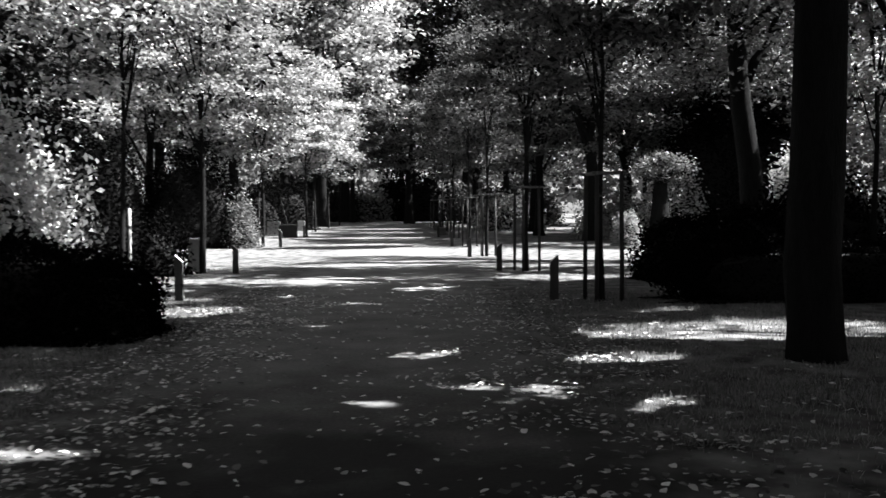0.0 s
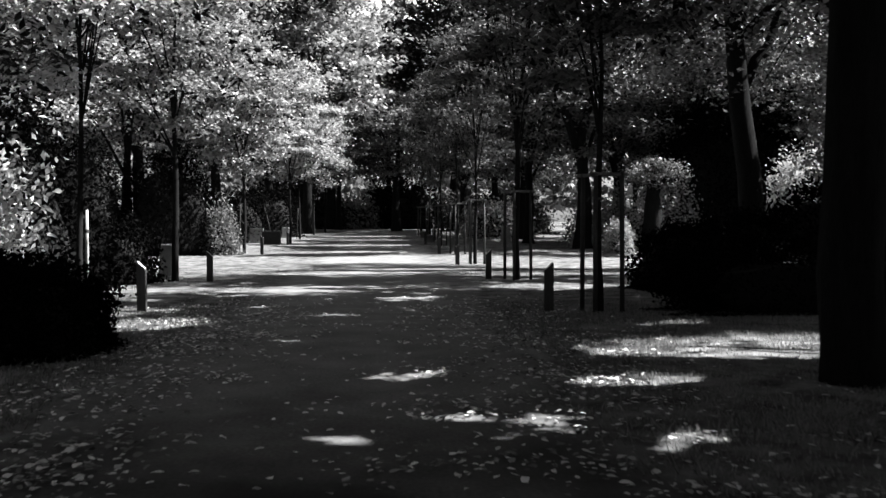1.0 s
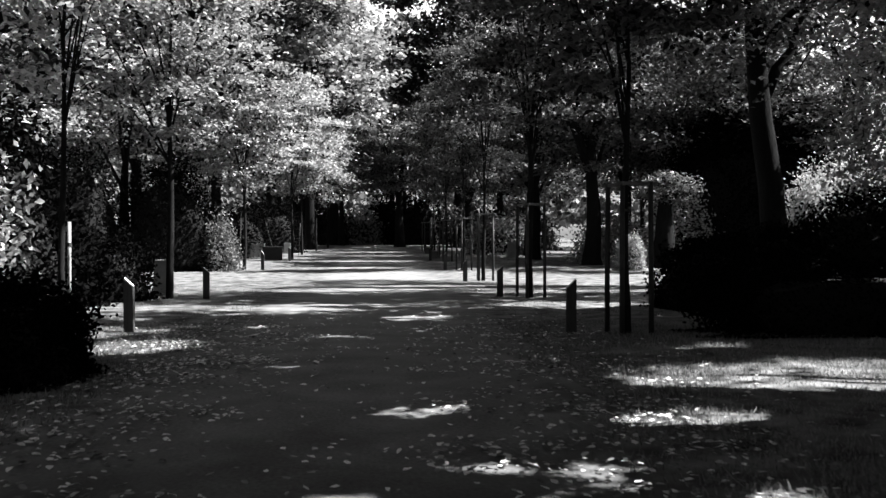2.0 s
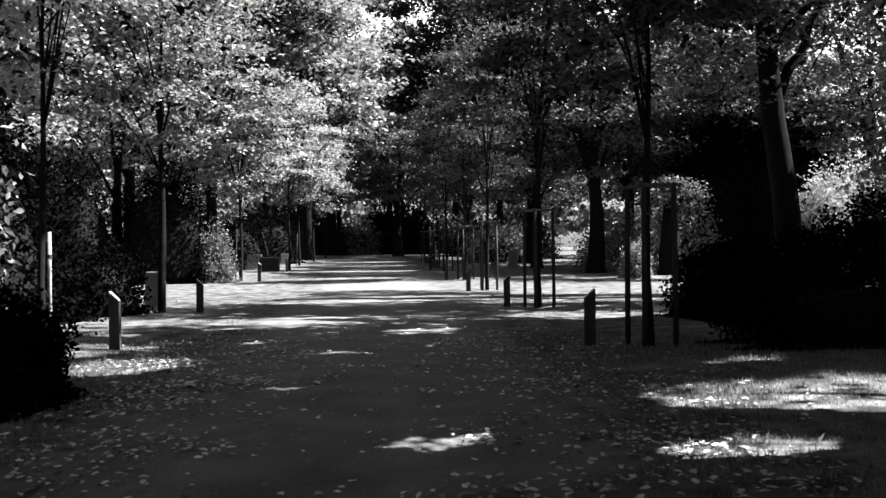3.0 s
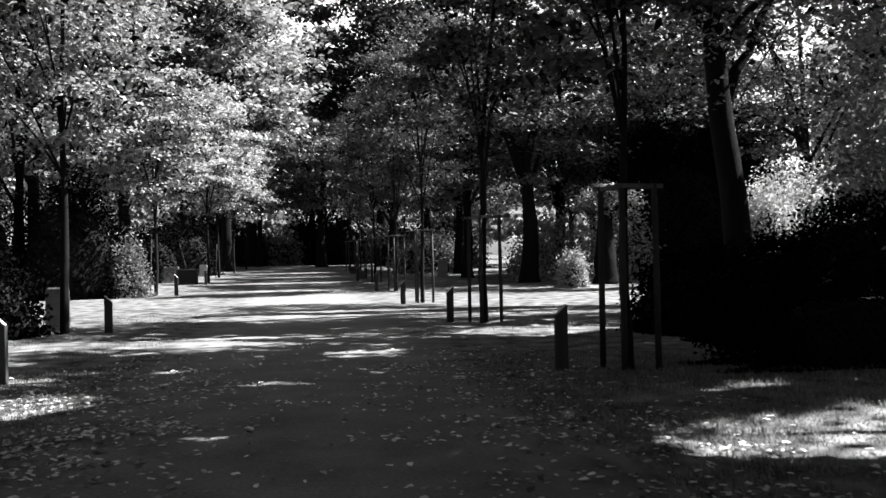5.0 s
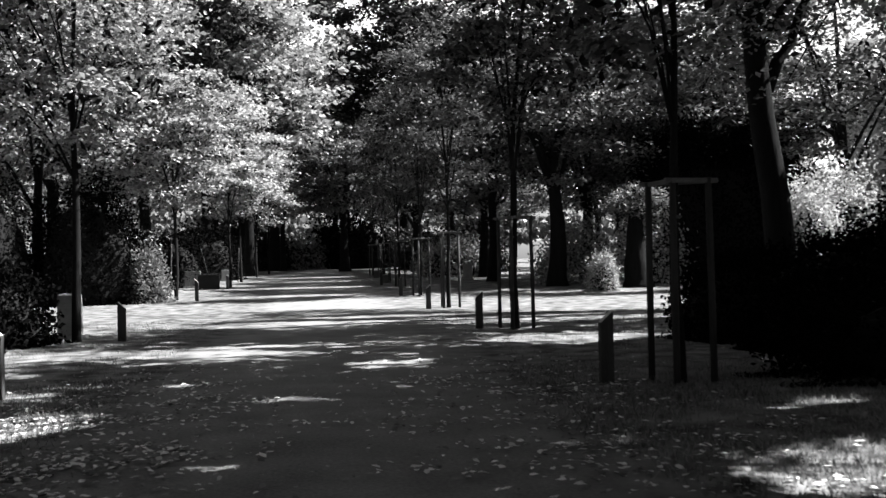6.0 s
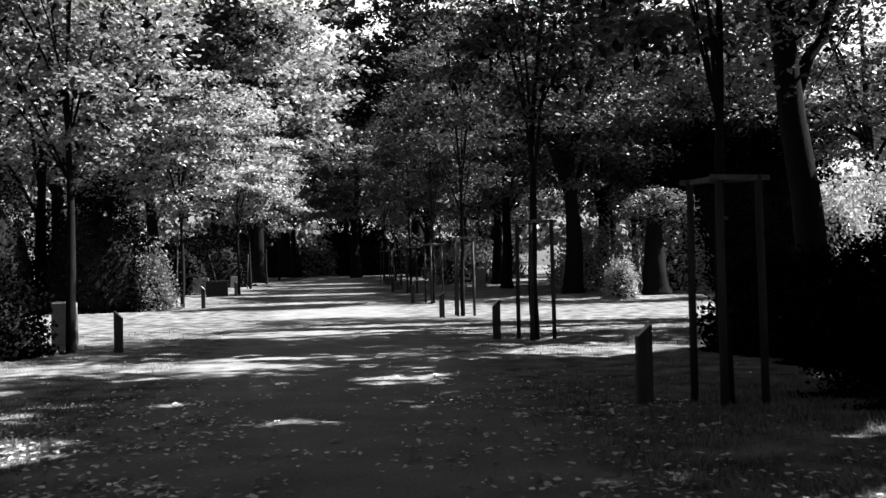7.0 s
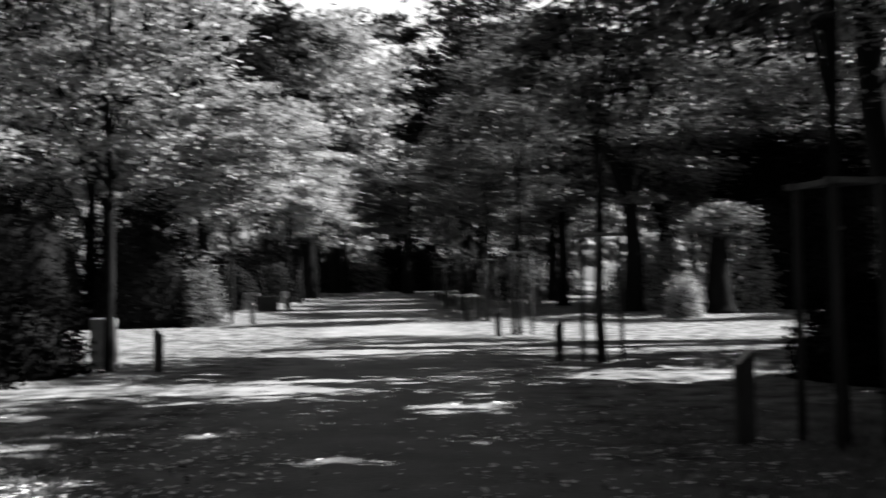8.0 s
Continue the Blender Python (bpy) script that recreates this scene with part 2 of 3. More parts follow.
# Openings of the crowns through which the sun reaches the ground: x, y, half width, half depth.
OPENINGS = [(-6.3, 33.8, 4.6, 7.6), (-0.7, 29.3, 3.2, 1.1), (1.5, 31.6, 3.0, 0.5), (5.4, 28.9, 4.0, 1.4), (7.2, 32.9, 3.9, 1.7), (9.5, 37.5, 5.0, 3.8),
            (4.3, 23.3, 1.6, 1.25), (11.2, 45.4, 3.4, 2.6), (5.0, 12.25, 2.5, 1.15), (7.3, 16.5, 1.1, 0.3), (6.2, 19.2, 1.6, 1.3), (4.6, 15.0, 0.6, 0.14),
            (-3.2, 15.4, 0.85, 0.95), (-4.7, 17.4, 1.7, 0.95), (1.05, 19.8, 0.75, 0.5), (-0.05, 7.7, 0.3, 0.14), (0.4, 10.45, 0.36, 0.22),
            (0.95, 8.4, 0.28, 0.1), (1.6, 8.2, 0.38, 0.12), (1.25, 7.85, 0.3, 0.04), (2.6, 9.85, 0.5, 0.42), (2.25, 7.45, 0.18, 0.3), (-2.2, 6.05, 0.45, 0.15), (-3.0, 8.6, 0.2, 0.1),
            (-1.1, 13.2, 0.1, 0.04), (-0.3, 16.6, 0.5, 0.12), (-1.9, 18.1, 0.25, 0.12), (-1.8, 22.2, 1.2, 0.5), 
            (-1.2, 23.4, 1.3, 0.25), (-2.6, 47, 4.2, 1.1), (-1.5, 56, 4.2, 1.2), (-1.5, 66, 3.5, 0.9), (-1.5, 76, 4, 1.8), (-1.5, 95, 4.5, 4), (14.2, 35, 3.4, 2.6)]
# small gaps between the leaves, anywhere over the near stretch of the lane
fleck = random.Random(21)
FLECKS = [(fleck.uniform(-6.5, 7.5), fleck.uniform(18, 28), fleck.uniform(0.12, 0.4), fleck.uniform(0.01, 0.06)) for _ in range(45)]


def sunlit(pts):
    """Which points lie on the way of the sun to one of the openings' patches."""
    k = (pts[:, 2]) / SUN.z
    gx, gy = pts[:, 0] - SUN.x * k, pts[:, 1] - SUN.y * k
    gx = gx + 0.2 * np.sin(2.3 * gy) + 0.12 * np.sin(5.1 * gy + gx)
    gy = gy + 0.09 * np.sin(1.7 * gx + 1) + 0.07 * np.sin(6.3 * gx)
    gx, gy = gx + 0.1 * np.sin(9 * gy + 3 * gx), gy + 0.07 * np.sin(11 * gx + 2 * gy)
    hit = np.zeros(len(pts), bool)
    edge = 0.6 + 0.65 * np.random.default_rng(len(pts)).random(len(pts))
    for x, y, a, b in OPENINGS + FLECKS:
        hit |= ((gx - x) / (a + 0.1)) ** 2 + ((gy - y) / (b + 0.12)) ** 2 < edge
    # thin stripes keep their leaves, shaped to break the sun patches into streaks
    cover = np.where((gy > 20) & (gy < 26) & (gx < 1), 0.35, 0.94)
    return hit & ~((gy > 17) & (np.sin(7.3 * gy + 1.6 * np.sin(1.3 * gx) + 0.5 * gx) > cover) & (np.sin(1.9 * gx + 2.3 * gy) > -0.3))


def crown_points(rng, centre, radii, clumps, per, clump_r):
    """Leaf places in clumps through an egg-shaped crown, thicker to the outside."""
    d = rng.normal(size=(clumps, 3))
    d /= np.linalg.norm(d, axis=1)[:, None]
    r = rng.uniform(0.25, 1.0, size=(clumps, 1)) ** 0.6
    c = np.array(centre) + d * r * np.array(radii)
    k = clump_r * rng.uniform(0.6, 1.3, size=(clumps, 1))
    pts = c[:, None, :] + rng.normal(size=(clumps, per, 3)) * k[:, None, :] * np.array((0.62, 0.62, 0.17))
    return c, pts.reshape(-1, 3)


def tree(name, x, y, label, trunk_r, height, crown_z, radii, clumps, per, leaf, material, seed, lean=(0, 0), limbs=7, fork=None,
         group="", clump_r=0.9, bark=None, open_to_sun=False, category="tree", droop=0.0,
         taper=0.09, spread=1.0, boughs=()):
    """A tree: flared trunk, limbs into the crown, and a crown of many leaves."""
    bark = bark or M_BARK
    rng = np.random.default_rng(seed)
    rnd = random.Random(seed)
    b = base(name, x, y, label, category, group)
    top = max(crown_z, fork or 0)
    lx, ly = lean
    zs = [-0.1, 0.12, 0.4, 1.0] + [1.0 + (top - 1.0) * k / 5 for k in range(1, 6)]
    flare = spread if trunk_r > 0.15 else 0.35
    rs = [trunk_r * (1 + 0.5 * flare), trunk_r * (1 + 0.28 * flare), trunk_r * (1 + 0.1 * flare), trunk_r] + [trunk_r * (1 - taper * k) for k in range(1, 6)]
    wob = 0.03 + trunk_r * 0.1
    pts = [(lx * z + (wob * math.sin(z * 0.9 + seed) if z > 0.5 else 0), ly * z, z) for z in zs]
    part("trunk", tube(pts, rs, 14, 0.12, rng=rnd), bark, b, smooth=True)
    for way, r0, r1 in boughs:
        n_b = len(way) - 1
        part("bough", tube(way, [r0 + (r1 - r0) * q / n_b for q in range(n_b + 1)], 10, 0.12, rng=rnd), bark, b, smooth=True)
    c, leaves = crown_points(rng, (lx * height * 0.6, ly * height * 0.6, crown_z + radii[2] * 0.75), radii, clumps, per, clump_r)
    c2 = sorted([p for p in c.tolist() if p[2] > crown_z + 0.1 * radii[2]], key=lambda p: -p[2])
    head = Vector(pts[-1])
    targets = [Vector(c2[int(i * len(c2) / limbs)]) for i in range(limbs)]
    for i, tgt in enumerate(targets):
        start = Vector(pts[-1 - (i % 3)]) if i else head
        mid = start.lerp(tgt, 0.5) + Vector((0, 0, 0.12 * (tgt - start).length))
        r0 = trunk_r * (0.55 if i == 0 else 0.34)
        bm = tube([start, start.lerp(mid, 0.5) + Vector((0, 0, 0.1)), mid, tgt], [r0, r0 * 0.75, r0 * 0.5, r0 * 0.12], 7, 0.1, rng=rnd)
        for q in range(3):
            e = Vector(c[rnd.randrange(len(c))])
            s0 = mid.lerp(tgt, 0.3 * q)
            if (e - s0).length < radii[0] * 0.9:
                tube([s0, s0.lerp(e, 0.5) + Vector((0, 0, 0.1)), e], [r0 * 0.35, r0 * 0.2, r0 * 0.06], 5, 0, bm, rnd)
        part("limb", bm, bark, b, smooth=True)
    if open_to_sun:
        wpts = leaves + np.array((x, y, 0))
        shut = sunlit(wpts) & (rng.random(len(leaves)) > 0.015)
        # crowns cut low on the lane's side, to let sun reach the row opposite
        shut |= (wpts[:, 2] > 4.0 + 1.12 * (wpts[:, 0] + 5.5)) & (wpts[:, 1] < 75) & (wpts[:, 1] > 8)
        leaves = leaves[~shut]
    leaves = leaves[leaves[:, 2] > 0.3]
    # near-black leaves and twigs that paint shade inside and under each clump
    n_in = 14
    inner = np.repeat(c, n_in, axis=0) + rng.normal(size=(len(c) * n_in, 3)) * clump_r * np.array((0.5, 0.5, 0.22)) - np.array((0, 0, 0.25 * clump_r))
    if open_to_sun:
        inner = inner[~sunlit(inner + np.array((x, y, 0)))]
    quads("crown_shade", leaf_quads(rng, inner, 0.2 * clump_r + 0.06, 0.5, 0.5), L_INNER, b)
    quads("crown", leaf_quads(rng, leaves, leaf, 0.62, 1.15, droop), material, b)
    return b


def shell_points(rng, half, n, k=3.0, jitter=0.08):
    """Points near the surface of a rounded block or dome standing on the ground."""
    d = rng.normal(size=(n, 3))
    d[:, 2] = np.abs(d[:, 2]) * 1.1 - 0.15
    d /= (np.abs(d) ** k).sum(axis=1)[:, None] ** (1 / k)
    lump = 1 + 0.07 * np.sin(d[:, :1] * 7 + d[:, 1:2] * 5) + 0.05 * np.sin(d[:, 2:] * 11 + d[:, :1] * 9)
    p = d * np.array(half) * lump * (1 + rng.normal(size=(n, 1)) * jitter)
    p[:, 2] = np.maximum(p[:, 2], 0.02)
    return p


def shrub(name, x, y, label, half, n, leaf, material, seed, k=2.4, jitter=0.1, group="", category="shrub", core=True):
    """A bush: a near-black core, standing in for shaded inner growth, under a shell of leaves. half: half width, half
    depth and full height.
    """
    rng = np.random.default_rng(seed)
    b = base(name, x, y, label, category, group)
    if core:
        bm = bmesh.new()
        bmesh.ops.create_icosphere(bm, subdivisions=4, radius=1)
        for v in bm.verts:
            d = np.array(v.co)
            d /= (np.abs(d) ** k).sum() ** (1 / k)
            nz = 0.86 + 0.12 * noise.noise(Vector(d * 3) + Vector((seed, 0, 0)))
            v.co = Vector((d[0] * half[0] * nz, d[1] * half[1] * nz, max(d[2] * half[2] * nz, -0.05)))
        part("shade_core", bm, M_INNER, b, smooth=True)
    quads("foliage", leaf_quads(rng, shell_points(rng, half, n, k, jitter), leaf, 0.55, 0.3), material, b)
    return b

# ---- the ground ----


def lay_ground():
    def steps(lo, hi, fine, far):
        inner = list(np.arange(lo, hi, fine))
        out = [far * (k / 8) ** 2.2 for k in range(1, 9)]
        return [lo - o for o in out[::-1]] + inner + [hi + o for o in out]

    xs, ys = steps(-14, 18, 0.5, 900), steps(-6, 90, 0.6, 1200)
    bm = bmesh.new()
    rows = []
    for y in ys:
        row = []
        for x in xs:
            near = 1.0 if -15 < x < 19 and -7 < y < 92 else 0.0
            edge = min(max((abs(x + 0.3) - 2.6) / 1.2, 0), 1)
            z = rise(y) + near * (0.035 * edge * noise.noise(Vector((x * 0.6, y * 0.6, 2))) + 0.012 * noise.noise(Vector((x * 1.3, y * 1.1, 7))))
            row.append(bm.verts.new((x, y, z)))
        rows.append(row)
    for a, b in zip(rows, rows[1:]):
        for i in range(len(xs) - 1):
            bm.faces.new((a[i], a[i + 1], b[i + 1], b[i]))
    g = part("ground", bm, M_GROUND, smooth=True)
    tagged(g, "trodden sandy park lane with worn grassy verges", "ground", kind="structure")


lay_ground()


# ---- large trees beside the lane ----
tree("old_tree", 4.72, 9.6, "thick dark-barked old tree standing on the grass verge", 0.285, 13, 5.6, (6.2, 6.8, 3.6), 120, 300, 0.27, L_LIME, 11,
     lean=(-0.012, 0.0), open_to_sun=True, group="old park trees", clump_r=1.2, taper=0.02, spread=0.35)
tree("old_tree", 11.95, 30.0, "tall forked old tree with black bark behind round bushes", 0.4, 17, 6.6, (6.8, 5.6, 6.2), 210, 330, 0.19, L_LIME, 12,
     lean=(-0.1, 0.0), fork=11.0, open_to_sun=True, group="old park trees", clump_r=1.0, taper=0.09, spread=0.5,
     boughs=(([(-0.45, 0, 5.6), (-0.1, 0, 6.5), (0.35, 0.1, 7.0), (0.6, 0, 7.9), (1.2, -0.1, 8.8), (1.5, 0, 10.5)], 0.17, 0.06),
             ([(-0.65, 0, 7.4), (-1.1, -0.2, 7.9), (-1.7, -0.3, 8.4), (-2.6, -0.3, 8.6), (-3.6, -0.4, 9.3)], 0.13, 0.05)))
# trunk kept out of view; the crown is there to shade the lane
tree("old_tree", 11.6, 18.6, "tall slim tree, trunk out of view, placed to shade the lane", 0.22, 15, 7.4, (7.2, 6.0, 4.6), 130, 240, 0.27, L_LIME, 14,
     lean=(-0.2, 0.0), open_to_sun=True, group="old park trees", clump_r=1.1)
# two added trees, never in view, that block the sky over the near lane
for tx, ty, sd in ((-5.4, 3.4, 15), (5.9, 3.0, 16)):
    tree("old_tree", tx, ty, "unseen broad tree added to shade the near lane", 0.3, 13, 6.6, (5.6, 4.6, 3.0), 130, 240, 0.3, L_LIME, sd,
         open_to_sun=True, group="old park trees", clump_r=1.15)
# some, mostly unseen beside and behind the camera, are added to shade the lane
RIGHT_AND_SHADE_TREES = [(10.7, 50, 0.42, 6, 31), (11.4, 75, 0.5, 5, 32), (7.6, 86, 0.45, 5, 33), (1.6, 95, 0.46, 5.5, 34), (15.0, 60, 0.4, 5, 35),
               (22.3, 45, 0.28, 6.2, 36), (22, 60, 0.35, 3.6, 54), (9.2, 59, 0.3, 6, 56), (9.4, 78, 0.36, 5.5, 57), (14.5, 17.5, 0.35, 6, 37), (20.5, 53.5, 0.5, 6, 47), (20, 26, 0.4, 6, 38), (12.5, 4.5, 0.4, 6, 39), (8.5, -4, 0.4, 6, 40),
               (21, 12, 0.4, 6, 41), (11.5, 11.8, 0.35, 6.5, 48), (9.5, 4.8, 0.3, 6, 49), (10.1, 67, 0.36, 4.6, 42), (30, 33, 0.4, 5, 43), (19.5, 58, 0.4, 5, 44), (14, 98, 0.45, 5, 45),
               (-5.6, -2.6, 0.35, 6, 51), (2.8, -5.5, 0.35, 6, 52), (-1.6, -9.5, 0.4, 6, 53)]
for tx, ty, tr, cz, sd in RIGHT_AND_SHADE_TREES:
    tree("old_tree", tx, ty, "dark-barked old park tree with a broad leafy crown", tr, 15, cz, (6.0, 6.0, 5.2), 100, 230 if 40 < ty < 70 else 165, 0.24 if 40 < ty < 70 else 0.31, L_LIT if sd == 44 else L_LIME, sd,
         lean=(0.01 * math.sin(sd * 7), 0), open_to_sun=True, group="old park trees", clump_r=1.15)


# ---- young trees in two rows along the lane, with their stakes ----
def stake_frame(x, y, rz=0.0):
    """Three round stakes with half-round crossbars and a strap to the young tree."""
    b = base("stake_tripod", x, y, "three weathered round wooden stakes joined by crossbars", "tree stakes", "staked young trees", rz=rz)
    feet = [(-0.13, -0.23), (-0.23, 0.32), (0.35, -0.13)]
    for i, (fx, fy) in enumerate(feet):
        part("stake", tube([(fx, fy, -0.15), (fx * 0.99, fy, 1.0), (fx * 0.96, fy * 0.97, 2.3 + 0.02 * i)], [0.042, 0.041, 0.039], 10, 0.05), M_STAKE, b, smooth=True)
    for i in range(3):
        (ax, ay), (bx, by) = feet[i], feet[(i + 1) % 3]
        d = Vector((bx - ax, by - ay, 0))
        ln, an = d.length, math.atan2(d.y, d.x)
        bm = block(ln + 0.2, 0.035, 0.055, 0.012)
        bmesh.ops.rotate(bm, verts=bm.verts, matrix=Matrix.Rotation(an, 3, "Z"))
        bmesh.ops.translate(bm, verts=bm.verts, vec=((ax + bx) / 2, (ay + by) / 2, 2.27 + 0.004 * i))
        part("crossbar", bm, M_BAR, b, "half-round crossbar coloured lighter to look sunlit")
    part("strap", tube([(-0.13, -0.23, 1.9), (-0.05, -0.1, 1.9), (0.06, 0.03, 1.9)], [0.018, 0.02, 0.018], 6), M_STRAP, b)
    return b


frame0 = stake_frame(3.97, 16.78)
for sx, sy in ((3.8, 25.6), (3.65, 35.3), (3.7, 44.6), (3.6, 55), (3.5, 66), (3.4, 78)):
    copy_thing(frame0, pose(sx, sy, rise(sy), 0, 0, 17 * math.sin(sy)))
for i, (sx, sy) in enumerate(((3.97, 16.78), (3.8, 25.6), (3.65, 35.3), (3.7, 44.6), (3.6, 55), (3.5, 66), (3.4, 78))):
    tree("young_tree", sx, sy, "slender young tree tied between wooden stakes", 0.062 if i != 1 else 0.09, 8, 4.1 + 0.12 * (i % 3), (1.75, 1.75, 3.6), 50, 250,
         0.135, L_ROW, 60 + i, limbs=9, group="row of young trees", bark=M_YOUNG, clump_r=0.62, open_to_sun=True)
for i, (sx, sy, sr) in enumerate(((-4.62, 17.0, 0.05), (-5.03, 25.95, 0.085), (-6.2, 46.2, 0.08), (-5.3, 59, 0.08), (-5.6, 69, 0.08), (-5.4, 80, 0.08), (-5.2, 92, 0.09))):
    tree("young_tree", sx, sy, "slender young tree with sunlit pale leaves beside the lane", sr, 9, 4.5 + 0.2 * (i % 2), (2.6, 2.4, 3.0 if i == 2 else 3.8), 80, 240 if i < 2 else 170,
         0.13 if i < 2 else 0.19, L_BRIGHT if i == 3 else (L_LIT if i < 1 else L_MAPLE), 80 + i, limbs=9, group="row of young trees", bark=M_YOUNG, clump_r=0.7)
for sx, sy, h, lean in ((-4.47, 16.85, 1.72, 0.0), (-6.4, 46.0, 2.6, 0.03), (-6.1, 57.5, 2.4, -0.25), (-5.8, 68.8, 2.2, 0.05)):
    st = base("tree_stake", sx, sy, "single round wooden stake beside a young tree, pale where painted sunlit", "tree stake", "single stakes")
    part("pole", tube([(0, 0, -0.1), (lean * h / 2, 0, h / 2), (lean * h, 0, h)], [0.029, 0.027, 0.026], 10, 0.05), M_SUNLIT_STAKE if sy < 20 else M_STAKE, st, smooth=True)
    part("band", tube([(lean * h * 0.8, 0, h * 0.8 - 0.03), (lean * h * 0.8, 0, h * 0.8 + 0.03)], [0.037, 0.037], 10), M_STRAP, st)


# ---- wooden marker posts with slanted tops ----
def marker_post(x, y, side, h):
    """A square post whose top slopes down towards the lane."""
    b = base("marker_post", x, y, "square weathered wooden post with pale slanted top", "post", "marker posts", rz=2 * side)
    w, d = 0.15, 0.13
    bm = block(w, d, h, 0.0, (0, 0, -0.1))
    for v in bm.verts:
        if v.co.z > 0.3:
            v.co.z = h - (0.0 if v.co.x * side < 0 else 0.13)
    bmesh.ops.bevel(bm, geom=bm.edges[:], offset=0.008, segments=2, affect="EDGES")
    part("shaft", bm, M_POST, b)
    # thin cap over the slope, its pale colour painting the sun on it
    cap = bmesh.new()
    s = side
    q = [cap.verts.new((-s * w * 0.44, -d * 0.42, h + 0.002)), cap.verts.new((s * w * 0.44, -d * 0.42, h - 0.124)),
         cap.verts.new((s * w * 0.44, d * 0.42, h - 0.124)), cap.verts.new((-s * w * 0.44, d * 0.42, h + 0.002))]
    f = cap.faces.new(q)
    up = bmesh.ops.extrude_face_region(cap, geom=[f])["geom"]
    bmesh.ops.translate(cap, verts=[g for g in up if isinstance(g, bmesh.types.BMVert)], vec=(0, 0, 0.006))
    bmesh.ops.recalc_face_normals(cap, faces=cap.faces[:])
    part("lit_top", cap, M_LIT_TOP, b, "slanted post top coloured pale to look sunlit")
    return b


for mx, my, ms, mh in ((-3.75, 17.44, 1, 0.85), (-4.1, 25.7, 1, 0.77), (-5.25, 45.2, 1, 0.85), (3.12, 16.86, -1, 0.83), (3.12, 26.08, -1, 0.78),
                       (2.95, 34.6, -1, 0.74), (2.9, 44.8, -1, 0.8), (-5.2, 56.5, 1, 0.8), (2.8, 57, -1, 0.8)):
    marker_post(mx, my, ms, mh)


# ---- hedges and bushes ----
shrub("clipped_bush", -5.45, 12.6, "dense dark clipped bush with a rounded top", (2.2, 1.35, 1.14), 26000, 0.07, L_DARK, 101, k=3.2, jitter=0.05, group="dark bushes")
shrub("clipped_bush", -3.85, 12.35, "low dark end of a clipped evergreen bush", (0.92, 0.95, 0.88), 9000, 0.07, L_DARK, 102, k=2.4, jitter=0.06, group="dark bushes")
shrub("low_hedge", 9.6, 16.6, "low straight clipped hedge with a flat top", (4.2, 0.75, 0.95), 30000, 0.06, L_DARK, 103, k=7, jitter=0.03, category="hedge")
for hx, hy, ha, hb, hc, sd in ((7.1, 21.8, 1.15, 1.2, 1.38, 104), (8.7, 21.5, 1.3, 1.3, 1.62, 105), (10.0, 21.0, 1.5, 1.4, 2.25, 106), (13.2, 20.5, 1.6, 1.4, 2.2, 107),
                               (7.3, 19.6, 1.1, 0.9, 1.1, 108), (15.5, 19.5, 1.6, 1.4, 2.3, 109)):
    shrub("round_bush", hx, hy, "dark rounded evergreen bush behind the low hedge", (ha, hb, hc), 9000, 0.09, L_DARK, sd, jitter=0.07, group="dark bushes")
shrub("yew_tree", 19.0, 51.0, "tall dark yew with a broad blunt top", (3.9, 2.4, 6.9), 36000, 0.17, L_DARK, 110, k=4.5, jitter=0.06, category="tree")
shrub("bright_bush", 15.9, 36.2, "large sunlit bush with leaves coloured pale for the sun", (1.0, 0.9, 3.3), 9000, 0.12, L_BRIGHT, 111, jitter=0.14)
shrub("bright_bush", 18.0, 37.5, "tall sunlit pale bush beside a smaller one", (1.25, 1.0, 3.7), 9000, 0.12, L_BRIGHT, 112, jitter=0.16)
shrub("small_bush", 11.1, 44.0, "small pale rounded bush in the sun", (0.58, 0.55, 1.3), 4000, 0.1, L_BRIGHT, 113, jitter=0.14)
shrub("feathery_bush", -6.95, 44.3, "pale feathery bush beside the lane", (0.72, 0.7, 1.9), 5000, 0.12, L_PALE, 114, k=1.8, jitter=0.22)
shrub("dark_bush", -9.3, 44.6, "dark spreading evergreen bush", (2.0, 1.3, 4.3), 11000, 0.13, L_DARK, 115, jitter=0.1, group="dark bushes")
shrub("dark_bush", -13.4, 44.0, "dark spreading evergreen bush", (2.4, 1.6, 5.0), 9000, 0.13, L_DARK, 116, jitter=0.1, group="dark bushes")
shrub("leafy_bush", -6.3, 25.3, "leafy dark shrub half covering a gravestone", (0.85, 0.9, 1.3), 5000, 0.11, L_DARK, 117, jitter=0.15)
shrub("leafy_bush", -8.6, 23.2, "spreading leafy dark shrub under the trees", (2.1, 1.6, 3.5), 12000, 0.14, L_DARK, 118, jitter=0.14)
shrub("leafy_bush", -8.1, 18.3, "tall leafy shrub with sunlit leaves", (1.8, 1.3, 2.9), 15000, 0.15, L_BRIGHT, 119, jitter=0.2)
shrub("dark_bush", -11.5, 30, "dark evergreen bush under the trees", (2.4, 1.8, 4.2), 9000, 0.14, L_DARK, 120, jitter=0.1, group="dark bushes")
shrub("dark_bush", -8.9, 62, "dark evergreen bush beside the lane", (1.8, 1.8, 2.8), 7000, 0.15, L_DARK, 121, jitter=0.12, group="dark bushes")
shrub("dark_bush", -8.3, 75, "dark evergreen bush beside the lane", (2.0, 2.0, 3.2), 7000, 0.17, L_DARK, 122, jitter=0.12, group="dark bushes")
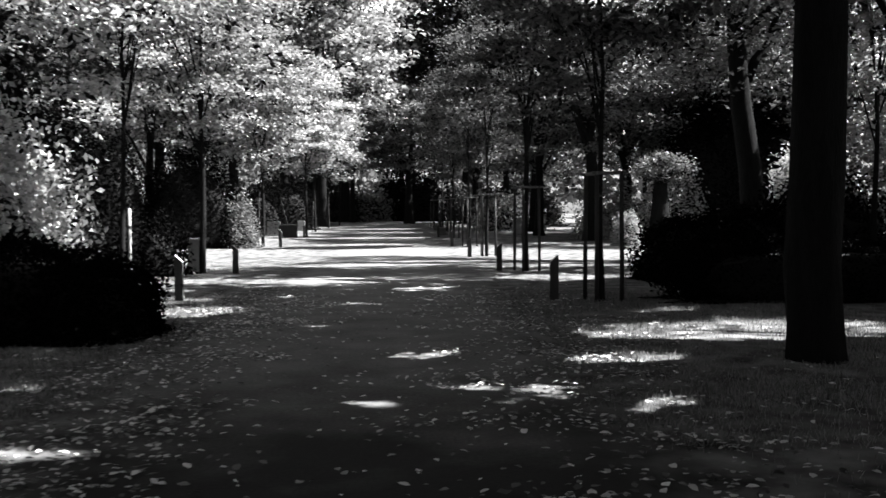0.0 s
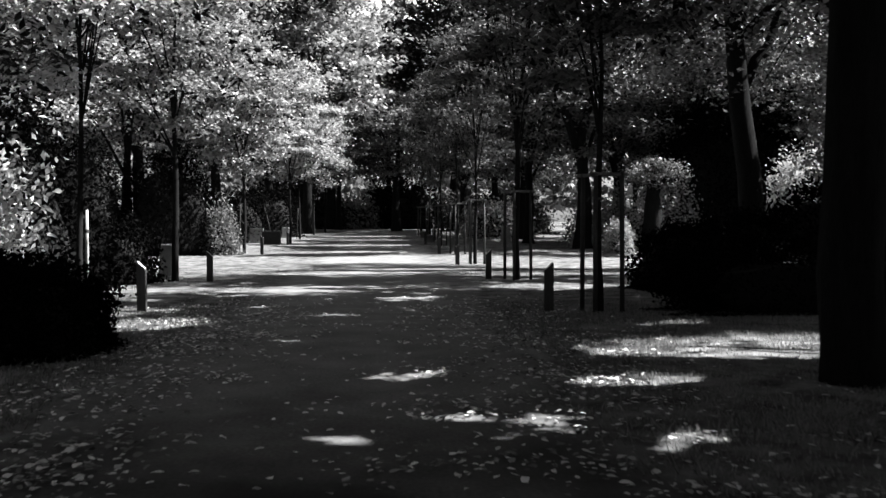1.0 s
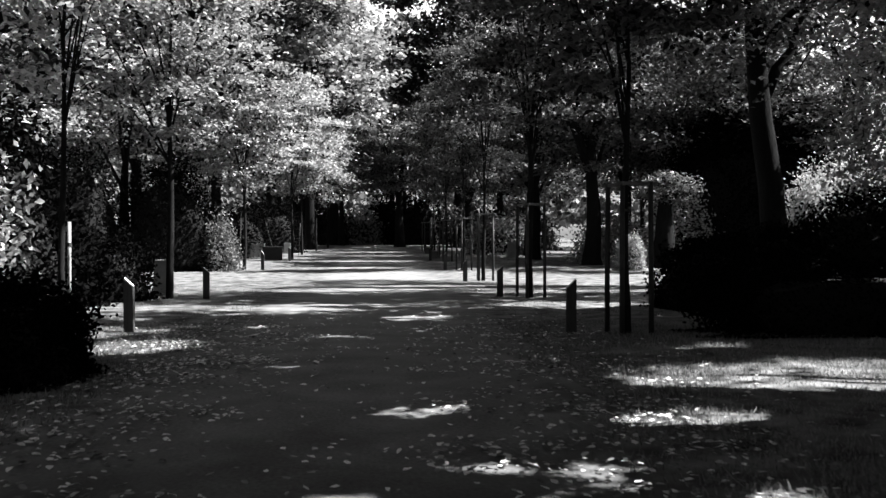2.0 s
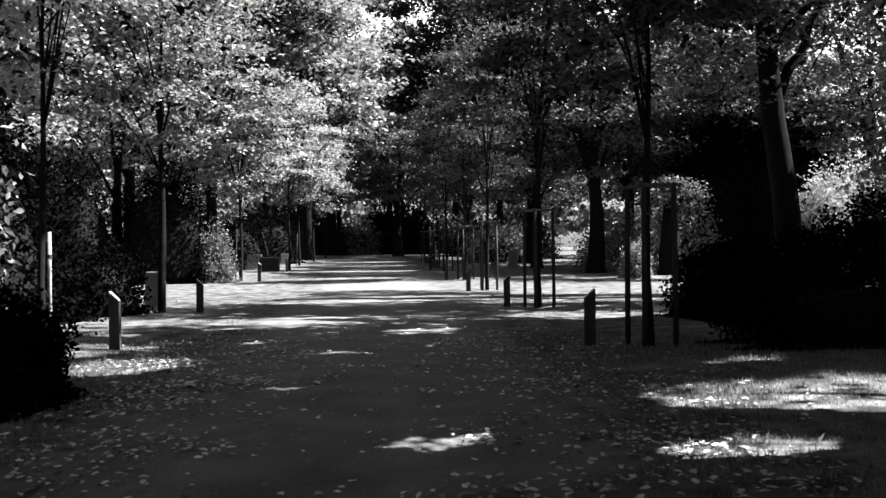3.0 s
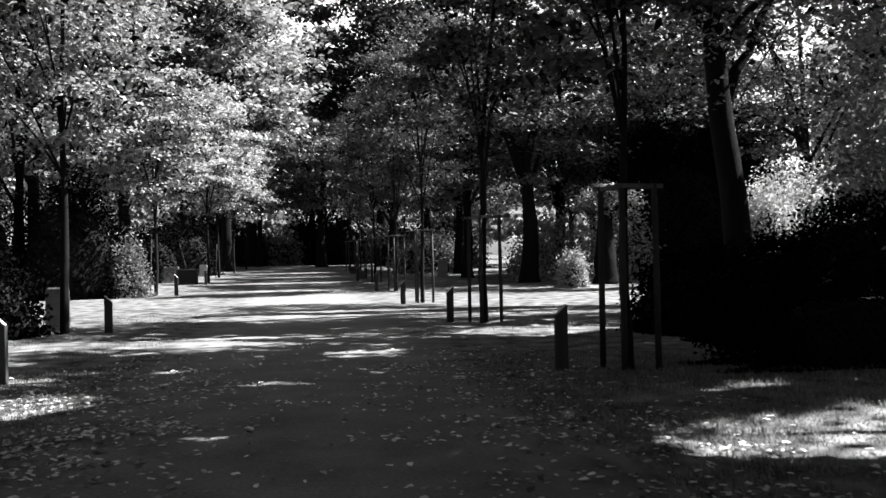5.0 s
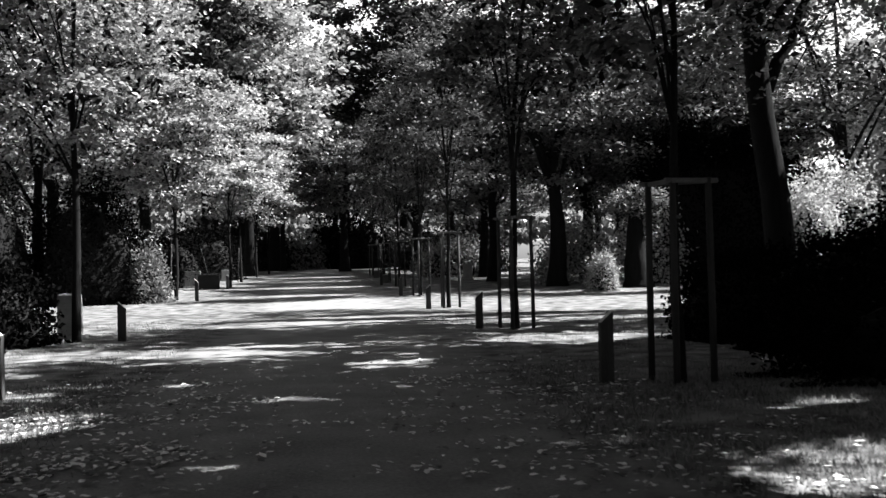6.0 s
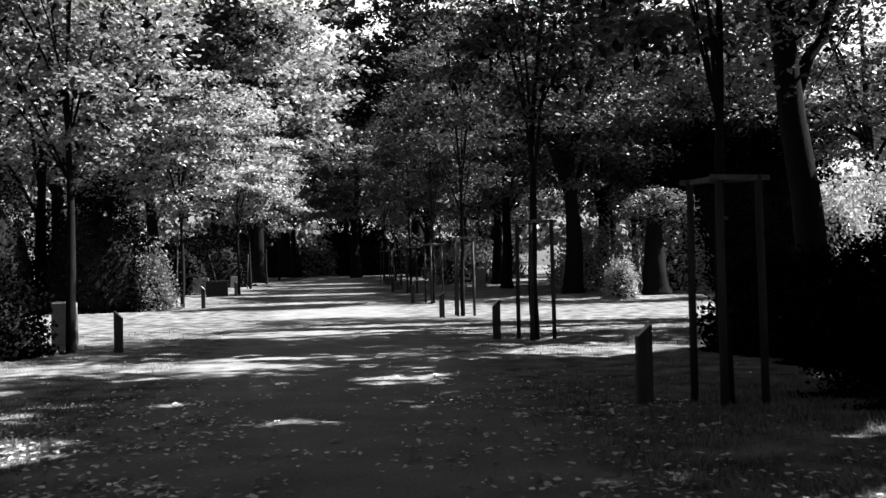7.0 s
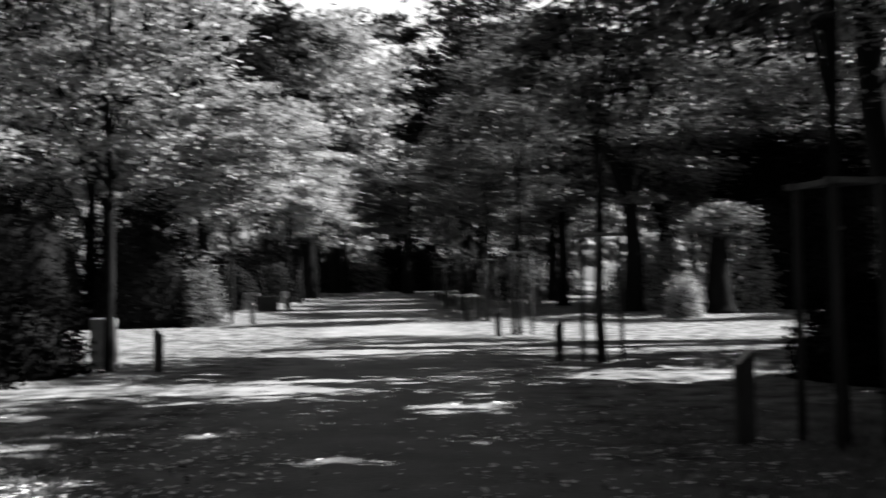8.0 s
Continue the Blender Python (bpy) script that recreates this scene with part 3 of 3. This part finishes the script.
for i in range(9):
    bx = -14 + 3.6 * i
    shrub("far_bush", bx, 112 + 2 * math.sin(i * 2.1), "dark bush closing the far end of the lane", (2.6, 2.0, 4.2 + 1.3 * math.sin(i * 1.7)), 3500, 0.34, (L_MAPLE if i == 3 else L_SHRUB) if i in (1, 2, 3, 6) else L_DARK, 130 + i, jitter=0.18,
          group="bushes at the end of the lane")
for i, (bx, by) in enumerate(((8.5, 70), (12, 82), (17, 70), (20, 60), (24, 45), (-12, 56), (-13, 70), (-12, 86), (-17, 50), (-16, 34), (-13.5, 23), (-11, 17), (27, 30), (19, 30), (9, 95))):
    shrub("understorey_bush", bx, by, "loose leafy bush growing under the trees", (2.4, 1.8, 2.2 + 0.6 * math.sin(i * 2.3)), 4200, 0.22, (L_DARK if bx < 0 else L_SHRUB) if i % 4 else L_MAPLE, 150 + i, jitter=0.16,
          group="bushes under the trees")

tree("dark_conifer", 19.9, 50.8, "dark conifer with heavy spreading branches", 0.35, 7.5, 4.6, (4.3, 3.2, 2.3), 70, 170, 0.2, L_DARK, 161, limbs=8, clump_r=0.8)
shrub("leafy_bush", 14.6, 48.6, "loose sunlit bush behind a stout stem", (1.6, 0.9, 3.0), 3500, 0.17, L_BRIGHT, 162, jitter=0.18, core=False)
shrub("leafy_bush", 12.0, 52.5, "loose sunlit bush under old trees", (1.5, 1.0, 3.0), 3500, 0.18, L_MAPLE, 163, jitter=0.18, core=False)
# weeping tree with a stout stem
tree("weeping_tree", 13.6, 47.0, "short stout tree with drooping dome-shaped crown", 0.52, 4.6, 3.2, (1.5, 1.5, 0.75), 30, 120, 0.15, L_PALE, 160, limbs=5, clump_r=0.5, category="tree")

# ---- trees behind the left row: three kinds, repeated ----
tree("small_tree", 10.5, 19.6, "small leafy tree rising out of dark bushes", 0.07, 8, 4.2, (1.7, 1.7, 4.0), 70, 200, 0.14, L_LIT, 174, limbs=8, clump_r=0.6, bark=M_YOUNG)
shrub("leafy_bush", 11.3, 21.9, "tall loose leafy bush with sunlit leaves", (1.3, 1.2, 4.8), 9000, 0.14, L_MAPLE, 164, jitter=0.22, core=False)
kinds = []
for i, (tx, ty) in enumerate(((-11.5, 20.5), (-12, 33), (-11.5, 46))):
    kinds.append(tree("park_tree", tx, ty, "tall leafy park tree in full sun", 0.2 + 0.03 * i, 13, 5.2, (4.4, 4.4, 5.0), 120, 160, 0.2, L_MAPLE, 170 + i, group="trees behind the row", clump_r=0.75))
kinds.append(tree("park_tree", -9.2, 24.0, "tall dark-leaved park tree", 0.24, 13, 5.0, (3.6, 3.6, 5.2), 110, 200, 0.17, L_SHRUB, 173, group="trees behind the row", clump_r=0.75))
far_kinds = [tree("park_tree", -19, 58, "tall leafy park tree in full sun", 0.25, 13, 5.2, (4.4, 4.4, 5.0), 95, 90, 0.30, L_MAPLE, 175, group="trees behind the row", clump_r=0.8),
             tree("park_tree", 22, 82, "tall dark-leaved park tree", 0.26, 13, 5.0, (4.0, 4.0, 5.2), 95, 90, 0.30, L_SHRUB, 176, group="trees behind the row", clump_r=0.8)]
spots = [(-15.5, 27), (-18, 38), (-16, 48), (-10.5, 53), (-20, 66), (-11, 66), (-15, 76), (-9.5, 83), (-11, 98), (-4.5, 104), (-20, 90), (-25, 50), (-27, 35), (-22, 24), (-14, 15), (-26, 72), (-12, 112), (1, 120),
         (23, 70), (30, 80), (39, 48), (30, 24), (27, 92), (10, 122), (-20, 12), (-12, 4), (-14, -8), (2, -14), (16, -12)]
for i, (tx, ty) in enumerate(spots):
    dark = i in (2, 3, 7, 18, 19, 22)
    k = (far_kinds[1] if dark else far_kinds[0]) if ty > 55 or ty < 10 or abs(tx) > 19 else (kinds[3] if dark else kinds[i % 3])
    c = copy_thing(k, pose(tx, ty, rise(ty), 0, 0, 47 * i))
    s = 1.0 + 0.25 * math.sin(i * 1.9) + (0.5 if ty > 80 else 0.0)
    c.scale = (s, s, s * 1.05)


for i, (tx, ty, s) in enumerate(((-7.5, 93, 1.9), (-5.5, 108, 2.2), (9.5, 106, 2.2), (9.0, 114, 2.7), (-6.3, 85, 1.7), (13.5, 96, 1.9), (-9.6, 58, 1.35), (2.5, 126, 2.0), (-12, 50, 1.3))):
    c = copy_thing(far_kinds[1] if tx > 2 or ty == 58 else far_kinds[0], pose(tx, ty, rise(ty), 0, 0, 61 * i))
    c.scale = (s, s, s)


# ---- far woods all round ----
def far_woods():
    rng = np.random.default_rng(5)
    pts = []
    for i in range(150):
        a = 2 * math.pi * i / 150
        r = 125 + 14 * math.sin(i * 2.7)
        cx, cy = r * math.sin(a) * 0.75, 35 + r * math.cos(a)
        _, p = crown_points(rng, (cx, cy, 8.5), (6, 6, 8 + 2 * math.sin(i * 1.3)), 22, 22, 1.9)
        pts.append(p)
    p = np.concatenate(pts)
    p = p[p[:, 2] > 0.4]
    ob = quads("far_woods", leaf_quads(rng, p, 1.3, 0.7), L_LIME)
    tagged(ob, "dense far woods round the park", "woods", kind="stuff")


far_woods()


# ---- hazy bright sky low behind the end of the lane ----
bm = bmesh.new()
for k in range(32):
    a0, a1 = radians(-10 + 1.5 * k), radians(-8.5 + 1.5 * k)
    bm.faces.new([bm.verts.new((420 * math.sin(a), 420 * math.cos(a), z)) for a, z in ((a0, 28), (a1, 28), (a1, 150), (a0, 150))])
M_HAZE = bpy.data.materials.new("hazy_sky")
M_HAZE.use_nodes = True
em = M_HAZE.node_tree.nodes.new("ShaderNodeEmission")
em.inputs["Strength"].default_value = 0.32
M_HAZE.node_tree.links.new(em.outputs[0], M_HAZE.node_tree.nodes["Material Output"].inputs["Surface"])
tagged(part("backdrop", bm, M_HAZE), "hazy white sky beyond the trees", "sky", kind="structure")


# ---- gravestones, bin, benches ----
def gravestone(x, y, w, h, d, rz, label, material):
    b = base("gravestone", x, y, label, "gravestone", "gravestones", rz=rz)
    bm = block(w, d, h, 0.0, (0, 0, 0.08))
    for v in bm.verts:
        if v.co.z > 0.3:
            v.co.x *= 0.94
    bmesh.ops.bevel(bm, geom=bm.edges[:], offset=0.025, segments=3, affect="EDGES")
    part("slab", bm, material, b)
    part("plinth", block(w + 0.14, d + 0.14, 0.12, 0.015, (0, 0, -0.03)), material, b)
    return b


gravestone(-5.36, 26.75, 0.52, 0.86, 0.14, -12, "pale upright gravestone beside a young tree", M_STONE)
gravestone(-7.5, 60.5, 0.9, 0.85, 0.2, 5, "pale wide gravestone in the shade", M_STONE)
gravestone(-6.9, 72, 0.55, 0.7, 0.16, 0, "pale upright gravestone beside the lane", M_STONE)
gravestone(13.0, 58, 0.7, 1.1, 0.16, 10, "pale upright gravestone under old trees", M_STONE)
gravestone(8.2, 62, 0.6, 0.9, 0.16, -8, "pale upright gravestone under old trees", M_STONE)


def bin_box(x, y):
    b = base("waste_bin", x, y, "dark rectangular waste container with a lid", "bin", rz=6)
    part("container", block(1.1, 0.6, 0.7, 0.03, (0, 0, 0.05)), M_METAL, b)
    part("lid", block(1.18, 0.68, 0.06, 0.02, (0, 0, 0.755)), M_METAL, b)
    for fx in (-0.45, 0.45):
        for fy in (-0.25, 0.25):
            part("foot", block(0.08, 0.08, 0.07, 0.01, (fx, fy, -0.01)), M_METAL, b)
    return b


bin_box(-6.2, 57.0)


def bench(x, y, rz):
    b = base("park_bench", x, y, "wooden slatted park bench beside the lane", "bench", "benches", rz=rz)
    for k in range(3):
        part("seat_slat", block(1.7, 0.11, 0.035, 0.008, (0, -0.14 + 0.14 * k, 0.43)), M_SLAT, b)
    for k in range(2):
        part("back_slat", block(1.7, 0.03, 0.12, 0.008, (0, 0.25 + 0.02 * k, 0.58 + 0.17 * k)), M_SLAT, b)
    for sx in (-0.7, 0.7):
        part("leg", block(0.07, 0.4, 0.43, 0.01, (sx, 0, -0.01)), M_DARKSTONE, b)
        part("back_post", block(0.05, 0.05, 0.88, 0.01, (sx, 0.3, 0)), M_METAL, b)
    return b


bench0 = bench(3.2, 61, -90)
copy_thing(bench0, pose(3.3, 72, rise(72), 0, 0, -92))


# ---- chapel far behind the trees ----
def chapel(x, y, rz):
    b = base("chapel", x, y, "pale rendered chapel with tall arched windows", "building", rz=rz)
    W, H, T, D = 16.0, 12.5, 0.5, 9.0
    centres, hw, sill, spring = [-5.2, 0.0, 5.2], 1.1, 3.6, 8.4
    arch = [(hw * math.cos(math.pi * k / 12), spring + hw * 1.25 * math.sin(math.pi * k / 12)) for k in range(13)]
    bm = bmesh.new()
    cuts = [-W / 2] + [e for c in centres for e in (c - hw, c + hw)] + [W / 2]

    def slab(outline):
        f = bm.faces.new([bm.verts.new((px, 0, pz)) for px, pz in outline])
        up = bmesh.ops.extrude_face_region(bm, geom=[f])["geom"]
        bmesh.ops.translate(bm, verts=[g for g in up if isinstance(g, bmesh.types.BMVert)], vec=(0, T, 0))

    for i in range(0, len(cuts), 2):
        slab([(cuts[i], 0), (cuts[i + 1], 0), (cuts[i + 1], H), (cuts[i], H)])
    for c in centres:
        slab([(c - hw, 0), (c + hw, 0), (c + hw, sill), (c - hw, sill)])
        for k in range(12):
            (ax, az), (bx, bz) = arch[k], arch[k + 1]
            slab([(c + bx, bz), (c + ax, az), (c + ax, H), (c + bx, H)])
    bmesh.ops.remove_doubles(bm, verts=bm.verts[:], dist=0.001)
    bmesh.ops.recalc_face_normals(bm, faces=bm.faces[:])
    part("front_wall", bm, M_WALL, b)
    part("side_wall", block(T, D - T, H, 0, (-W / 2 + T / 2, T + (D - T) / 2 + 0.003, 0)), M_WALL, b)
    part("side_wall", block(T, D - T, H, 0, (W / 2 - T / 2, T + (D - T) / 2 + 0.003, 0)), M_WALL, b)
    part("back_wall", block(W, T, H, 0, (0, D + T / 2 + 0.006, 0)), M_WALL, b)
    bm = bmesh.new()
    prof = [(-0.5, H), (D + T + 0.5, H), ((D + T) / 2, H + 4.5)]
    a = [bm.verts.new((-W / 2 - 0.5, py, pz)) for py, pz in prof]
    c2 = [bm.verts.new((W / 2 + 0.5, py, pz)) for py, pz in prof]
    bm.faces.new(a)
    bm.faces.new(c2[::-1])
    for k in range(3):
        bm.faces.new((a[k], c2[k], c2[(k + 1) % 3], a[(k + 1) % 3]))
    bmesh.ops.recalc_face_normals(bm, faces=bm.faces[:])
    part("roof", bm, M_ROOF, b)
    for c in centres:
        bm = bmesh.new()
        bm.faces.new([bm.verts.new((c + px, 0.3, pz)) for px, pz in [(-hw, sill), (hw, sill)] + arch])
        win = part("window", bm, M_GLASS, b, "dark arched leaded window")
        part("sill", block(2 * hw + 0.4, 0.3, 0.15, 0.02, (c, -0.1, sill - 0.15)), M_TRIM, win)
        for mx in (-0.36, 0.36):
            part("mullion", block(0.09, 0.1, spring - sill + 0.9, 0.01, (c + mx, 0.22, sill)), M_TRIM, win)
        for mz in (5.0, 6.4, 7.8):
            part("glazing_bar", block(2 * hw, 0.05, 0.06, 0.0, (c, 0.26, mz)), M_METAL, win)
    return b


chapel(45.4, 66, -20)


# ---- grass and fallen leaves ----
def lay_litter():
    rng = np.random.default_rng(8)
    n = 150000
    near = rng.random(n) < 0.7
    y = np.where(near, rng.uniform(6, 19, n), rng.uniform(4, 32, n))
    x = np.where(rng.random(n) < 0.65, np.where(near, rng.uniform(2.2, 7.5, n), rng.uniform(2.5, 11, n)), rng.uniform(-7, -2.4, n))
    keep = rng.random(n) < 0.35 + 0.65 * (np.sin(x * 2.1) * np.sin(y * 1.7) > -0.2)
    x, y = x[keep], y[keep]
    n = len(x)
    h = rng.uniform(0.015, 0.05, n)
    a = rng.uniform(0, 2 * np.pi, n)
    w = rng.uniform(0.003, 0.007, n)
    lx, ly = rng.normal(size=n) * h * 0.45, rng.normal(size=n) * h * 0.45
    z = np.full(n, -0.03)
    b0 = np.stack([x - np.cos(a) * w, y - np.sin(a) * w, z], 1)
    b1 = np.stack([x + np.cos(a) * w, y + np.sin(a) * w, z], 1)
    t1 = np.stack([x + lx + np.cos(a) * w * 0.3, y + ly + np.sin(a) * w * 0.3, z + h + 0.03], 1)
    t0 = np.stack([x + lx - np.cos(a) * w * 0.3, y + ly - np.sin(a) * w * 0.3, z + h + 0.03], 1)
    tagged(quads("grass", np.stack([b0, b1, t1, t0], 1), L_GRASS), "sparse short grass on the verges", "grass", kind="stuff")
    # taller tufts on the shaded verge
    m = 260
    cx = np.where(rng.random(m) < 0.62, rng.uniform(2.0, 6.5, m), rng.uniform(-6.0, -2.4, m))
    cy = rng.uniform(5.5, 17, m)
    per = 90
    bx = np.repeat(cx, per) + rng.normal(size=m * per) * 0.16
    by = np.repeat(cy, per) + rng.normal(size=m * per) * 0.13
    h = rng.uniform(0.03, 0.095, m * per)
    a = rng.uniform(0, 2 * np.pi, m * per)
    w = rng.uniform(0.003, 0.006, m * per)
    lx, ly = rng.normal(size=m * per) * h * 0.5, rng.normal(size=m * per) * h * 0.5
    cs, sn, z = np.cos(a) * w, np.sin(a) * w, np.full(m * per, -0.02)
    blades = np.stack([np.stack([bx - cs, by - sn, z], 1), np.stack([bx + cs, by + sn, z], 1),
                       np.stack([bx + lx + cs * 0.3, by + ly + sn * 0.3, z + h], 1), np.stack([bx + lx - cs * 0.3, by + ly - sn * 0.3, z + h], 1)], 1)
    tagged(quads("grass_tufts", blades, L_GRASS), "ragged grass tufts on the shaded verges", "grass", kind="stuff")
    # leaves: thick drifts along both edges of the lane, single ones all over it
    n = 13500
    edge_l, edge_r = rng.normal(size=n) * 0.6 - 2.1, rng.normal(size=n) * 0.55 + 2.1
    hx, hy = np.where(rng.random(200) < 0.6, rng.normal(size=200) * 0.7 - 2.0, rng.normal(size=200) * 0.8 + 1.9), 3 + 15 * rng.random(200) ** 1.2
    k = rng.integers(0, 200, n)
    pick = rng.random(n)
    x = np.where(pick < 0.2, edge_l, np.where(pick < 0.35, edge_r, np.where(pick < 0.8, hx[k] + rng.normal(size=n) * 0.26, rng.uniform(-4.5, 4.5, n))))
    y = np.where((pick >= 0.35) & (pick < 0.8), hy[k] + rng.normal(size=n) * 0.17, 20.5 - 27 * rng.random(n) ** 0.85)
    fall = fallen_quads(rng, np.stack([x, y, rng.uniform(0.016, 0.03, n)], 1), 0.056)
    tagged(quads("fallen_leaves", fall, L_FALLEN), "dry curled leaves scattered over the lane", "leaves", kind="stuff")


lay_litter()
